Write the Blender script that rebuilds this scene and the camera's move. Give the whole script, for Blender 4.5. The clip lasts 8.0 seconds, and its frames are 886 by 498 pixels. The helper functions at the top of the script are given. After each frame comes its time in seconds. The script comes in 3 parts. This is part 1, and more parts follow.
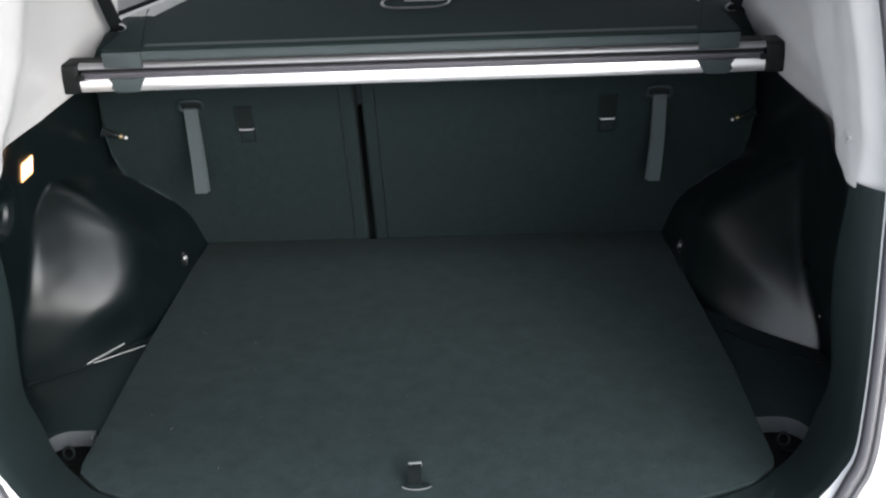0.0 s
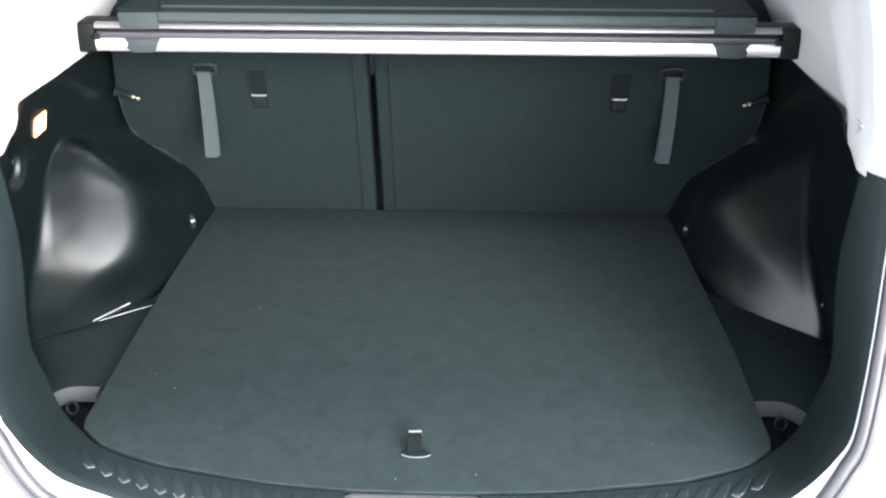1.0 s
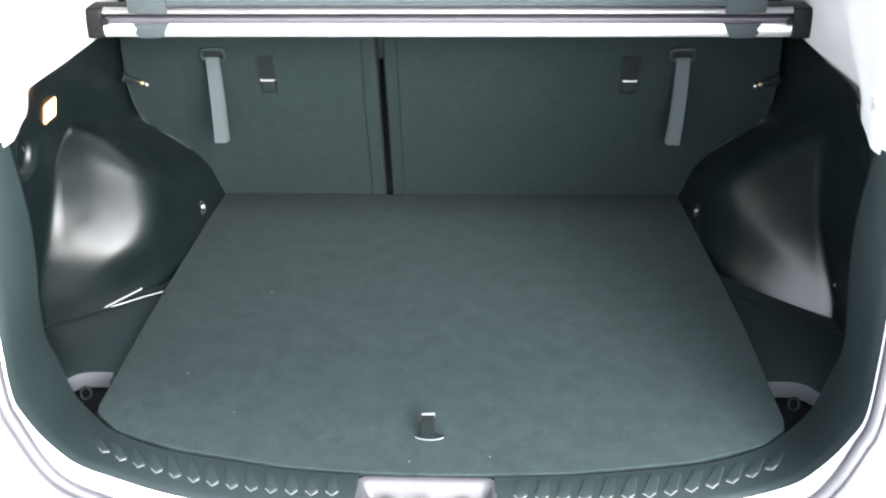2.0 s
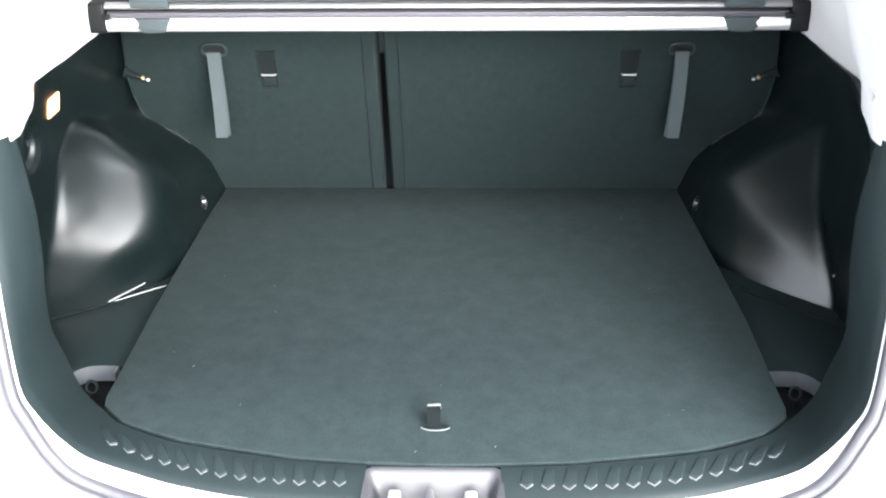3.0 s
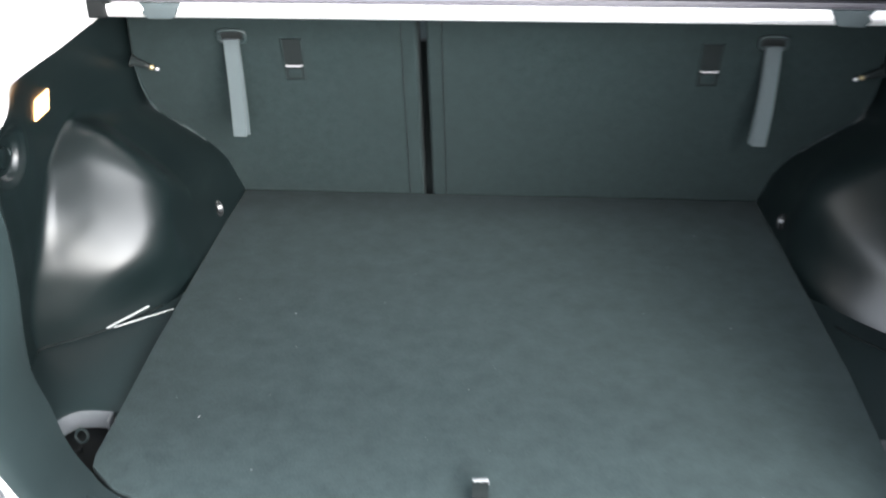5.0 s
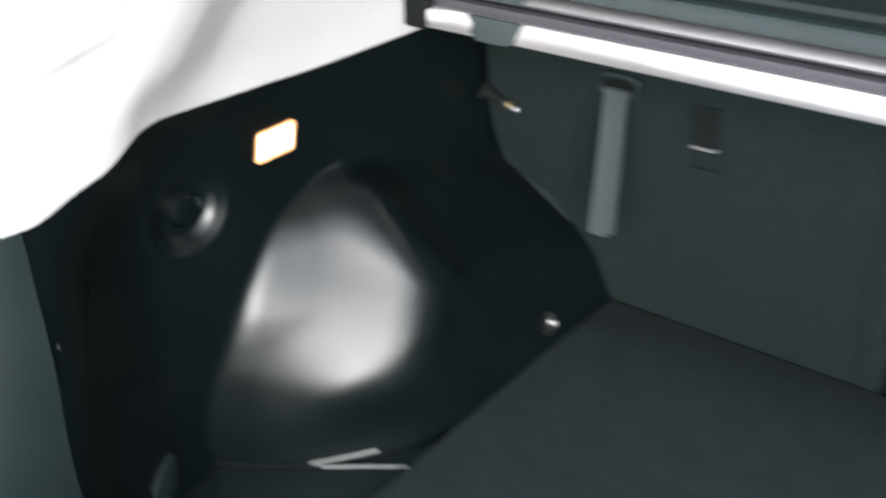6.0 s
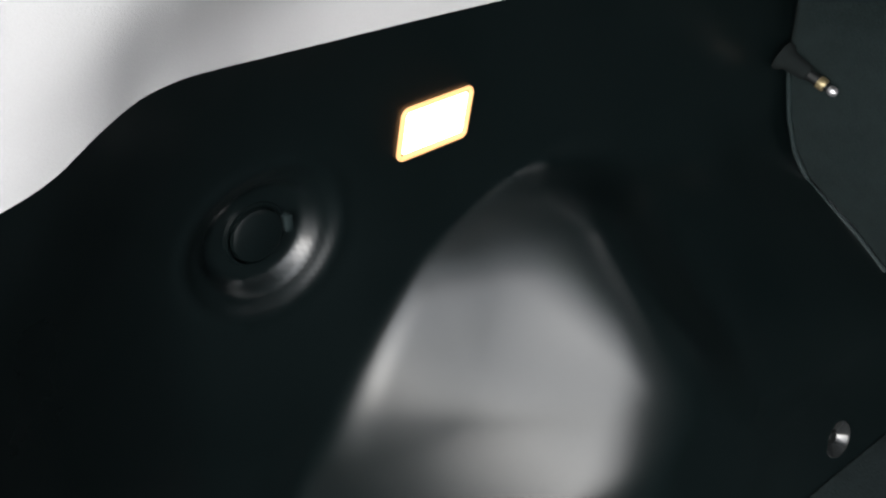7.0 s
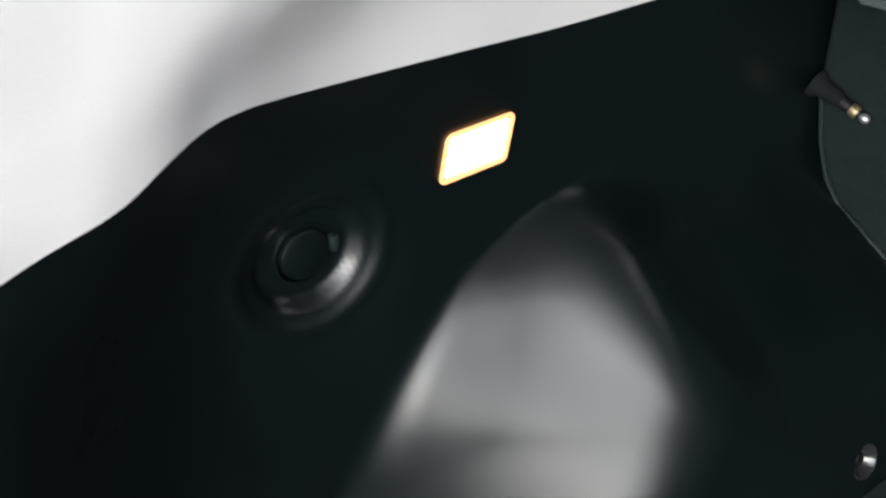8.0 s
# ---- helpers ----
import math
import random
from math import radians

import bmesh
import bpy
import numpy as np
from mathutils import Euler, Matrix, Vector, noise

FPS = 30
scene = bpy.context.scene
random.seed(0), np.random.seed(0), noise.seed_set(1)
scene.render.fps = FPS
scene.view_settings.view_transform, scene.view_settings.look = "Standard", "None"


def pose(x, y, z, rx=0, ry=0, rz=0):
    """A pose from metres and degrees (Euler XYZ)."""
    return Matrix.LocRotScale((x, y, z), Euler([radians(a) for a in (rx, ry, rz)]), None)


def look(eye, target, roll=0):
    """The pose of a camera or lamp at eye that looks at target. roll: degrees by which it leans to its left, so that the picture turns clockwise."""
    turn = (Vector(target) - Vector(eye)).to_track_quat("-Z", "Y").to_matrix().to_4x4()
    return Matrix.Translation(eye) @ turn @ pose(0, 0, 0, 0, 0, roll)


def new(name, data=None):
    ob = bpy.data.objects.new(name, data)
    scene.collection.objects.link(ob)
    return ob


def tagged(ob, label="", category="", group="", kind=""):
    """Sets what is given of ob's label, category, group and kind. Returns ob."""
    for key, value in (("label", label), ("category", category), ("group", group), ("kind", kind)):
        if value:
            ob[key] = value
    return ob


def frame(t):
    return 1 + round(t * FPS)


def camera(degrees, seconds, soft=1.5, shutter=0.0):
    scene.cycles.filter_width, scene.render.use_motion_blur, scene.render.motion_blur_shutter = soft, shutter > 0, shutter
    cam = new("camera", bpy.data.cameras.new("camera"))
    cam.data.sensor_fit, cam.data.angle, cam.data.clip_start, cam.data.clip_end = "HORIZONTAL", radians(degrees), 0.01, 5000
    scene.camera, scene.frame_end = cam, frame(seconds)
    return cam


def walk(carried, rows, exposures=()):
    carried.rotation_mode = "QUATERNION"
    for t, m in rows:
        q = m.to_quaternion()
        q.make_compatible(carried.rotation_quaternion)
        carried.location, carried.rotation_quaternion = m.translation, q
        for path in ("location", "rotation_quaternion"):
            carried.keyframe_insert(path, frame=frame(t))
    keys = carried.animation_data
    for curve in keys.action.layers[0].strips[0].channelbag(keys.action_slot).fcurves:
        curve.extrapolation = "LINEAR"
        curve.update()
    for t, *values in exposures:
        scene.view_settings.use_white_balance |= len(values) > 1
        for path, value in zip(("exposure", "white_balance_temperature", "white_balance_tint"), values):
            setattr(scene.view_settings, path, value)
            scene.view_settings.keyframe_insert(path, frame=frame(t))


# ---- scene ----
cam = camera(48.0, 8.0, soft=2.1, shutter=0.5)
PATH = [
    (0, (0.094, -2.023, 0.928), (0.029, -0.217, 0.071), -2.4),
    (0.5, (0.091, -2.031, 0.920), (0.006, -0.238, 0.037), -1.4),
    (1, (0.083, -2.036, 0.922), (0.016, -0.248, 0.027), -0.0),
    (1.5, (0.083, -2.032, 0.919), (-0.003, -0.255, 0.006), -0.7),
    (3, (0.057, -2.050, 0.915), (-0.007, -0.278, -0.010), -0.7),
    (3.5, (0.072, -2.042, 0.916), (0.008, -0.276, -0.020), -1.0),
    (4, (0.056, -2.009, 0.915), (-0.007, -0.246, -0.027), -0.6),
    (4.2, (0.053, -1.979, 0.924), (-0.007, -0.223, -0.032), -0.3),
    (5.3, (0.015, -1.596, 0.828), (-0.215, 0.126, -0.163), -1.0),
    (5.5, (0.070, -1.425, 0.784), (-0.497, 0.230, -0.180), -1.8),
    (5.7, (0.069, -1.245, 0.791), (-0.728, 0.306, -0.187), -2.0),
    (5.9, (0.052, -1.108, 0.766), (-0.960, 0.302, -0.230), -0.8),
    (6, (0.027, -1.070, 0.744), (-1.042, 0.307, -0.240), -0.9),
    (6.1, (-0.009, -1.011, 0.723), (-1.166, 0.280, -0.275), -2.7),
    (6.5, (-0.188, -0.858, 0.652), (-1.408, 0.345, -0.380), 0.7),
    (7, (-0.284, -0.775, 0.593), (-1.550, 0.331, -0.489), -0.1),
    (7.5, (-0.290, -0.765, 0.591), (-1.578, 0.315, -0.492), 0.3),
    (8, (-0.282, -0.790, 0.608), (-1.586, 0.289, -0.459), 0.1),
]
EXPOSURES = [(t, stops, 6300, 10) for t, stops in ((0.0, 2.0), (0.5, 2.6), (1.0, 3.15), (1.5, 3.5), (3.0, 3.6), (4.2, 3.6), (5.3, 3.6), (5.6, 3.15), (6.0, 2.3), (6.5, 1.84), (7.0, 1.74), (8.0, 1.82))]
walk(cam, [(t, look(eye, target, roll)) for t, eye, target, roll in PATH], EXPOSURES)

# ---- world and light ----
world = bpy.data.worlds.new("overcast_sky")
scene.world = world
world.use_nodes = True
wn = world.node_tree.nodes
sky = wn.new("ShaderNodeTexSky")
sky.sky_type, sky.sun_disc = "NISHITA", False
sky.sun_elevation, sky.sun_rotation = radians(23), radians(147)
sky.air_density, sky.dust_density, sky.ozone_density = 0.8, 2.0, 1.0
background = wn["Background"]
veil = wn.new("ShaderNodeHueSaturation")
veil.inputs["Saturation"].default_value = 0.25
world.node_tree.links.new(sky.outputs[0], veil.inputs["Color"])
world.node_tree.links.new(veil.outputs["Color"], background.inputs[0])
background.inputs[1].default_value = 0.18
sun = new("sun", bpy.data.lights.new("sun", "SUN"))
sun.data.energy, sun.data.angle, sun.data.color = 0.54, radians(84), (1.0, 0.99, 0.98)
sun.matrix_world = look((2.53, -3.89, 1.97), (0, 0, 0))


# ---- materials ----
def material(name, colour, rough=0.5, metal=0.0, spread=0.15, tight=0.2, grain=400.0, bump=0.0, stain=6.0, detail=5.0, coat=0.0, specular=0.5, sheen=0.0):
    """A surface with colour that varies in large stains and in fine grain, with relief and uneven gloss."""
    m = bpy.data.materials.new(name)
    m.use_nodes = True
    n, l = m.node_tree.nodes, m.node_tree.links
    b = n["Principled BSDF"]
    place = n.new("ShaderNodeTexCoord")
    big, fine = n.new("ShaderNodeTexNoise"), n.new("ShaderNodeTexNoise")
    big.inputs["Scale"].default_value, big.inputs["Detail"].default_value = stain, detail
    big.inputs["Roughness"].default_value = 0.5 if detail < 6 else 0.72
    fine.inputs["Scale"].default_value, fine.inputs["Detail"].default_value = grain, 3.0
    both = n.new("ShaderNodeMath")
    both.operation = "MULTIPLY_ADD"
    both.inputs[1].default_value = 0.5
    half = n.new("ShaderNodeMath")
    half.operation = "MULTIPLY"
    half.inputs[1].default_value = 0.5
    ramp = n.new("ShaderNodeValToRGB")
    c = Vector(colour)
    ramp.color_ramp.elements[0].position, ramp.color_ramp.elements[1].position = 0.5 - tight, 0.5 + tight
    ramp.color_ramp.elements[0].color = (*(c * (1 - spread)), 1)
    ramp.color_ramp.elements[1].color = (*(c * (1 + spread)), 1)
    for t in (big, fine):
        l.new(place.outputs["Object"], t.inputs["Vector"])
    l.new(fine.outputs["Fac"], half.inputs[0])
    l.new(big.outputs["Fac"], both.inputs[0])
    l.new(half.outputs[0], both.inputs[2])
    l.new(both.outputs[0], ramp.inputs["Fac"])
    l.new(ramp.outputs["Color"], b.inputs["Base Color"])
    gloss = n.new("ShaderNodeMapRange")
    gloss.inputs["To Min"].default_value, gloss.inputs["To Max"].default_value = max(0.02, rough - 0.06), min(1.0, rough + 0.06)
    l.new(big.outputs["Fac"], gloss.inputs["Value"])
    l.new(gloss.outputs["Result"], b.inputs["Roughness"])
    b.inputs["Metallic"].default_value = metal
    b.inputs["Coat Weight"].default_value = coat
    b.inputs["Specular IOR Level"].default_value = specular
    b.inputs["Sheen Weight"].default_value = sheen
    b.inputs["Sheen Roughness"].default_value = 0.6
    if bump:
        relief = n.new("ShaderNodeBump")
        relief.inputs["Strength"].default_value, relief.inputs["Distance"].default_value = bump, 0.0006
        l.new(fine.outputs["Fac"], relief.inputs["Height"])
        l.new(relief.outputs["Normal"], b.inputs["Normal"])
    return m


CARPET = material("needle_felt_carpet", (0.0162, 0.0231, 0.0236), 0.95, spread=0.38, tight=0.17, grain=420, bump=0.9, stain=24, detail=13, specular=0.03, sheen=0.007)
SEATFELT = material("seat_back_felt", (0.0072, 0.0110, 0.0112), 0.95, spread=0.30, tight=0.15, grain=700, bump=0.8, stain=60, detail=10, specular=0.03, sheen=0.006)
TRIM = material("black_moulded_plastic", (0.0015, 0.0032, 0.0034), 0.30, spread=0.2, grain=1500, bump=0.05, stain=12, specular=0.47)
SILL = material("black_grained_plastic", (0.0062, 0.0112, 0.0118), 0.58, spread=0.15, grain=1600, bump=0.3, stain=8, specular=0.22)
# rib plastic, a little lighter than the sill's
RIB = material("lighter_rib_plastic", (0.0078, 0.0132, 0.0140), 0.62, spread=0.2, grain=1600, bump=0.3, stain=30, specular=0.2)
LID = material("black_lid_plastic", (0.0046, 0.0094, 0.0100), 0.6, spread=0.15, grain=1200, bump=0.3, stain=10, specular=0.22)
# black plastic; also paints shade into slots and gaps
DEEP = material("black_plastic_and_slot_shade", (0.003, 0.0038, 0.004), 0.6, spread=0.2, grain=600, bump=0.1, specular=0.15)
RUBBER = material("rubber_seal", (0.035, 0.035, 0.04), 0.45, spread=0.15, grain=500, bump=0.2)
PILLAR = material("pale_grey_plastic", (0.385, 0.383, 0.382), 0.5, spread=0.04, grain=1200, bump=0.15, stain=5)
PAINT = material("white_body_paint", (0.36, 0.364, 0.37), 0.35, spread=0.02, grain=200, stain=3, coat=0.7)
ALU = material("brushed_aluminium", (0.82, 0.81, 0.82), 0.32, metal=0.9, spread=0.05, grain=900, bump=0.05, stain=20)
SATIN = material("satin_aluminium", (0.26, 0.257, 0.265), 0.42, metal=0.85, spread=0.05, grain=900, bump=0.05, stain=20)
ALUGREY = material("dark_groove_strip", (0.035, 0.033, 0.04), 0.5, metal=0.0, spread=0.08, grain=600)
FABRIC = material("cover_cloth", (0.0068, 0.0122, 0.0120), 0.9, spread=0.12, grain=1100, bump=0.4, stain=7, specular=0.06)
STRAP = material("grey_webbing", (0.0158, 0.0235, 0.0255), 0.85, spread=0.12, grain=700, bump=0.4, stain=14)
SILVER = material("silver_grey_plastic", (0.030, 0.0305, 0.033), 0.42, spread=0.08, grain=900, bump=0.1, stain=12)
CHROME = material("bright_steel", (0.36, 0.36, 0.37), 0.34, metal=0.85, spread=0.05, grain=300)
BRASS = material("yellow_passivated_steel", (0.17, 0.138, 0.075), 0.45, metal=0.7, spread=0.1, grain=300)
WELL = material("pale_well_plastic", (0.055, 0.060, 0.065), 0.35, spread=0.08, grain=900, bump=0.1, stain=20)
PALE = material("pale_edge_tape", (0.13, 0.136, 0.138), 0.55, spread=0.1, grain=700)
# grey of the guide blocks, and the painted shade of the pillar notch
GUIDE_NOTCH_GREY = material("guide_grey_and_notch_shade", (0.27, 0.268, 0.266), 0.5, spread=0.06, grain=900)
ARROW = material("grey_arrow_print", (0.075, 0.081, 0.083), 0.5, spread=0.1, grain=700)
# ground colour raised so that it works as a reflector
BOUNCE_GROUND = material("pale_reflector_ground", (0.62, 0.62, 0.61), 0.85, spread=0.12, grain=90, bump=0.5, stain=0.8)
MATT = material("matt_black_webbing", (0.004, 0.0055, 0.0056), 0.95, spread=0.2, grain=800, bump=0.3, specular=0.08)
CLIPS = material("glossy_clip_plastic", (0.012, 0.013, 0.0135), 0.16, spread=0.1, grain=300)
TYRE = material("tyre_rubber", (0.02, 0.02, 0.02), 0.8, spread=0.15, grain=80, bump=0.3)


def woven(m, scale):
    """Adds the cross ribs of webbing to the relief of a material."""
    n, l = m.node_tree.nodes, m.node_tree.links
    place, ribs, relief = n.new("ShaderNodeTexCoord"), n.new("ShaderNodeTexWave"), n.new("ShaderNodeBump")
    ribs.bands_direction = "Z"
    ribs.inputs["Scale"].default_value = scale
    ribs.inputs["Distortion"].default_value = 0.6
    relief.inputs["Strength"].default_value, relief.inputs["Distance"].default_value = 0.5, 0.0005
    l.new(place.outputs["Object"], ribs.inputs["Vector"])
    l.new(ribs.outputs["Fac"], relief.inputs["Height"])
    l.new(relief.outputs["Normal"], n["Principled BSDF"].inputs["Normal"])


woven(STRAP, 130.0)


def lamp_glow(name, colour, strength, base=(0.8, 0.75, 0.65)):
    m = bpy.data.materials.new(name)
    m.use_nodes = True
    n, l = m.node_tree.nodes, m.node_tree.links
    b = n["Principled BSDF"]
    b.inputs["Base Color"].default_value = (*base, 1)
    b.inputs["Emission Color"].default_value = (*colour, 1)
    cells = n.new("ShaderNodeTexNoise")
    cells.inputs["Scale"].default_value = 60
    spot = n.new("ShaderNodeMapRange")
    spot.inputs["To Min"].default_value, spot.inputs["To Max"].default_value = strength * 0.7, strength * 1.3
    l.new(cells.outputs["Fac"], spot.inputs["Value"])
    l.new(spot.outputs["Result"], b.inputs["Emission Strength"])
    return m


def tinted_glass(name, colour):
    m = bpy.data.materials.new(name)
    m.use_nodes = True
    n, l = m.node_tree.nodes, m.node_tree.links
    b = n["Principled BSDF"]
    b.inputs["Base Color"].default_value = (*colour, 1)
    b.inputs["Roughness"].default_value = 0.01
    b.inputs["IOR"].default_value = 1.45
    b.inputs["Transmission Weight"].default_value = 1.0
    return m


GLASS = tinted_glass("tinted_window_glass", (0.72, 0.75, 0.75))
GLOW = lamp_glow("lit_lamp_lens", (1.0, 0.86, 0.66), 2.0)
GLOWRIM = lamp_glow("amber_lamp_rim", (1.0, 0.50, 0.20), 0.46, (0.24, 0.11, 0.04))


# ---- mesh helpers ----
def finish(name, bm, mat, smooth=True):
    bmesh.ops.recalc_face_normals(bm, faces=bm.faces)
    me = bpy.data.meshes.new(name)
    bm.to_mesh(me)
    bm.free()
    me.materials.append(mat)
    me.polygons.foreach_set("use_smooth", [smooth] * len(me.polygons))
    if smooth:
        me.set_sharp_from_angle(angle=radians(38))
    return me


def thing(name, label, category, group="", kind="", at=(0, 0, 0)):
    ob = new(name)
    ob.empty_display_size = 0.02
    ob.location = at
    return tagged(ob, label, category, group, kind)


def part(name, bm, mat, parent, label="", smooth=True):
    ob = new(name, finish(name, bm, mat, smooth))
    ob.parent = parent
    base = parent
    while base.parent:
        base = base.parent
    if parent is base:
        ob.matrix_parent_inverse = Matrix.Translation(base.location).inverted()
    if label:
        ob["label"] = label
    return ob


def solo(name, bm, mat, label, category, group="", kind="", smooth=True):
    return tagged(new(name, finish(name, bm, mat, smooth)), label, category, group, kind)


def sheet(fn, nu, nv, thick=None):
    """A grid of fn(u, v), u and v from 0 to 1; thick: an offset vector or function for a second skin, closed all round."""
    bm = bmesh.new()
    skins = [fn] if thick is None else [fn, lambda u, v: Vector(fn(u, v)) + Vector(thick)]
    rows = []
    for skin in skins:
        g = [[bm.verts.new(skin(i / nu, j / nv)) for j in range(nv + 1)] for i in range(nu + 1)]
        for i in range(nu):
            for j in range(nv):
                bm.faces.new((g[i][j], g[i + 1][j], g[i + 1][j + 1], g[i][j + 1]))
        rows.append(g)
    if len(rows) == 2:
        a, b = rows
        for i in range(nu):
            for j in (0, nv):
                bm.faces.new((a[i][j], a[i + 1][j], b[i + 1][j], b[i][j]))
        for j in range(nv):
            for i in (0, nu):
                bm.faces.new((a[i][j], a[i][j + 1], b[i][j + 1], b[i][j]))
    return bm


def block(lo, hi, bevel=0.002, segments=2):
    bm = bmesh.new()
    bmesh.ops.create_cube(bm, size=1, matrix=Matrix.Translation((Vector(lo) + Vector(hi)) / 2) @ Matrix.Diagonal((*(Vector(hi) - Vector(lo)), 1)))
    if bevel:
        bmesh.ops.bevel(bm, geom=bm.edges[:], offset=bevel, segments=segments, profile=0.5, affect="EDGES")
    return bm


def slab(outline, depth, bevel=0.0, segments=2):
    """A flat plate: outline points (3D, in order) pushed by the vector depth, with rounded edges."""
    bm = bmesh.new()
    f = bm.faces.new([bm.verts.new(p) for p in outline])
    ext = bmesh.ops.extrude_face_region(bm, geom=[f])
    bmesh.ops.translate(bm, vec=Vector(depth), verts=[v for v in ext["geom"] if isinstance(v, bmesh.types.BMVert)])
    bmesh.ops.recalc_face_normals(bm, faces=bm.faces)
    if bevel:
        rim = [e for e in bm.edges if len(e.link_faces) == 2 and e.calc_face_angle(0) > 0.8]
        bmesh.ops.bevel(bm, geom=rim, offset=bevel, segments=segments, profile=0.5, affect="EDGES", clamp_overlap=True)
    return bm


def tube(points, radius, sides=10, closed=False, flat=1.0):
    """A round bar through the points; flat squashes it along its second axis."""
    bm = bmesh.new()
    pts = [Vector(p) for p in points]
    rings, ref = [], None
    for i, p in enumerate(pts):
        a = pts[i - 1] if (i or closed) else p
        b = pts[(i + 1) % len(pts)] if (i < len(pts) - 1 or closed) else p
        d = (b - a).normalized()
        if ref is None:
            ref = d.orthogonal().normalized()
        ref = (ref - d * ref.dot(d)).normalized()
        side = d.cross(ref)
        rings.append([bm.verts.new(p + ref * radius * math.cos(k * math.tau / sides) + side * radius * flat * math.sin(k * math.tau / sides)) for k in range(sides)])
    n = len(rings)
    for i in range(n if closed else n - 1):
        for k in range(sides):
            bm.faces.new((rings[i][k], rings[i][(k + 1) % sides], rings[(i + 1) % n][(k + 1) % sides], rings[(i + 1) % n][k]))
    if not closed:
        bm.faces.new(rings[0])
        bm.faces.new(rings[-1])
    return bm


def lathe(profile, m, sides=28):
    """A turned shape: profile of (radius, height) about the local z axis, placed by the pose m."""
    bm = bmesh.new()
    rings = []
    for r, h in profile:
        if r < 1e-6:
            rings.append([bm.verts.new(m @ Vector((0, 0, h)))] * sides)
        else:
            rings.append([bm.verts.new(m @ Vector((r * math.cos(k * math.tau / sides), r * math.sin(k * math.tau / sides), h))) for k in range(sides)])
    for a, b in zip(rings, rings[1:]):
        for k in range(sides):
            q = [a[k], a[(k + 1) % sides], b[(k + 1) % sides], b[k]]
            q = list(dict.fromkeys(q))
            if len(q) > 2:
                bm.faces.new(q)
    return bm


def smin(a, b, k):
    h = max(k - abs(a - b), 0.0) / k
    return min(a, b) - h * h * k * 0.25


def smax(a, b, k):
    return -smin(-a, -b, k)


def curve(table, x):
    """A smooth line through rows (x, value)."""
    if x <= table[0][0]:
        return table[0][1]
    for i in range(len(table) - 1):
        (x0, v0), (x1, v1) = table[i], table[i + 1]
        if x <= x1:
            m0 = (v1 - table[i - 1][1]) / (x1 - table[i - 1][0]) if i else (v1 - v0) / (x1 - x0)
            m1 = (table[i + 2][1] - v0) / (table[i + 2][0] - x0) if i + 2 < len(table) else (v1 - v0) / (x1 - x0)
            s, d = (x - x0) / (x1 - x0), x1 - x0
            return (2 * s**3 - 3 * s**2 + 1) * v0 + (s**3 - 2 * s**2 + s) * d * m0 + (3 * s**2 - 2 * s**3) * v1 + (s**3 - s**2) * d * m1
    return table[-1][1]


def step(a, b, x):
    t = min(max((x - a) / (b - a), 0.0), 1.0)
    return t * t * (3 - 2 * t)


# ---- the boot's side trim: a moulded wall with the wheel arch in it (built for x < 0, turned over for the other side) ----
WALL_LOW = [(-0.86, 0.52), (-0.80, 0.598), (-0.77, 0.614), (-0.75, 0.626), (-0.70, 0.655), (-0.63, 0.688), (-0.54, 0.706), (-0.40, 0.700), (-0.20, 0.690), (0.06, 0.672)]
WALL_MID = [(-0.86, 0.578), (-0.80, 0.579), (-0.77, 0.582), (-0.745, 0.590), (-0.69, 0.636), (-0.62, 0.673), (-0.56, 0.674), (-0.50, 0.670), (-0.45, 0.672), (-0.40, 0.673), (-0.20, 0.670), (0.06, 0.672)]
WALL_TOP = [(-0.86, 0.602), (-0.80, 0.595), (-0.755, 0.589), (-0.70, 0.590), (-0.68, 0.5925), (-0.66, 0.597), (-0.64, 0.6056), (-0.62, 0.6133), (-0.60, 0.6216), (-0.58, 0.629), (-0.54, 0.638), (-0.48, 0.644), (-0.40, 0.651), (-0.20, 0.658), (0.06, 0.660)]
TRIM_TOP = [(-0.86, 0.428), (-0.76, 0.423), (-0.72, 0.426), (-0.70, 0.4285), (-0.68, 0.433), (-0.66, 0.4415), (-0.64, 0.4452), (-0.62, 0.4447), (-0.60, 0.441), (-0.58, 0.437), (-0.54, 0.4314), (-0.48, 0.4263), (-0.40, 0.4195), (-0.26, 0.415), (-0.20, 0.413), (0.06, 0.402)]
ARCH_BACK = [(-0.05, -0.519), (0.0, -0.525), (0.03, -0.5305), (0.06, -0.534), (0.09, -0.535), (0.12, -0.534), (0.15, -0.529), (0.18, -0.519), (0.21, -0.5025), (0.235, -0.483), (0.255, -0.460), (0.27, -0.432), (0.285, -0.395), (0.30, -0.345)]
ARCH_TOP = [(-0.60, 0.200), (-0.52, 0.247), (-0.47, 0.273), (-0.43, 0.288), (-0.385, 0.299), (-0.34, 0.293), (-0.27, 0.274), (-0.185, 0.250), (-0.10, 0.220), (-0.05, 0.203), (0.06, 0.165)]
SOCKET = (-0.558, 0.318)
CLIP = (-0.151, 0.0335)
SCREW = {-1: (-0.757, 0.313), 1: (-0.471, 0.040)}


def wall_x(y, z):
    low, mid, top = curve(WALL_LOW, y), curve(WALL_MID, y), curve(WALL_TOP, y)
    if z < 0.3:
        s = step(0.0, 0.2 + 0.1 * step(-0.64, -0.72, y), z)
        return -(low + (mid - low) * s)
    s = min((z - 0.3) / (curve(TRIM_TOP, y) - 0.3), 1.2)
    return -(mid + (top - mid) * s * s * (1.5 - 0.5 * s))


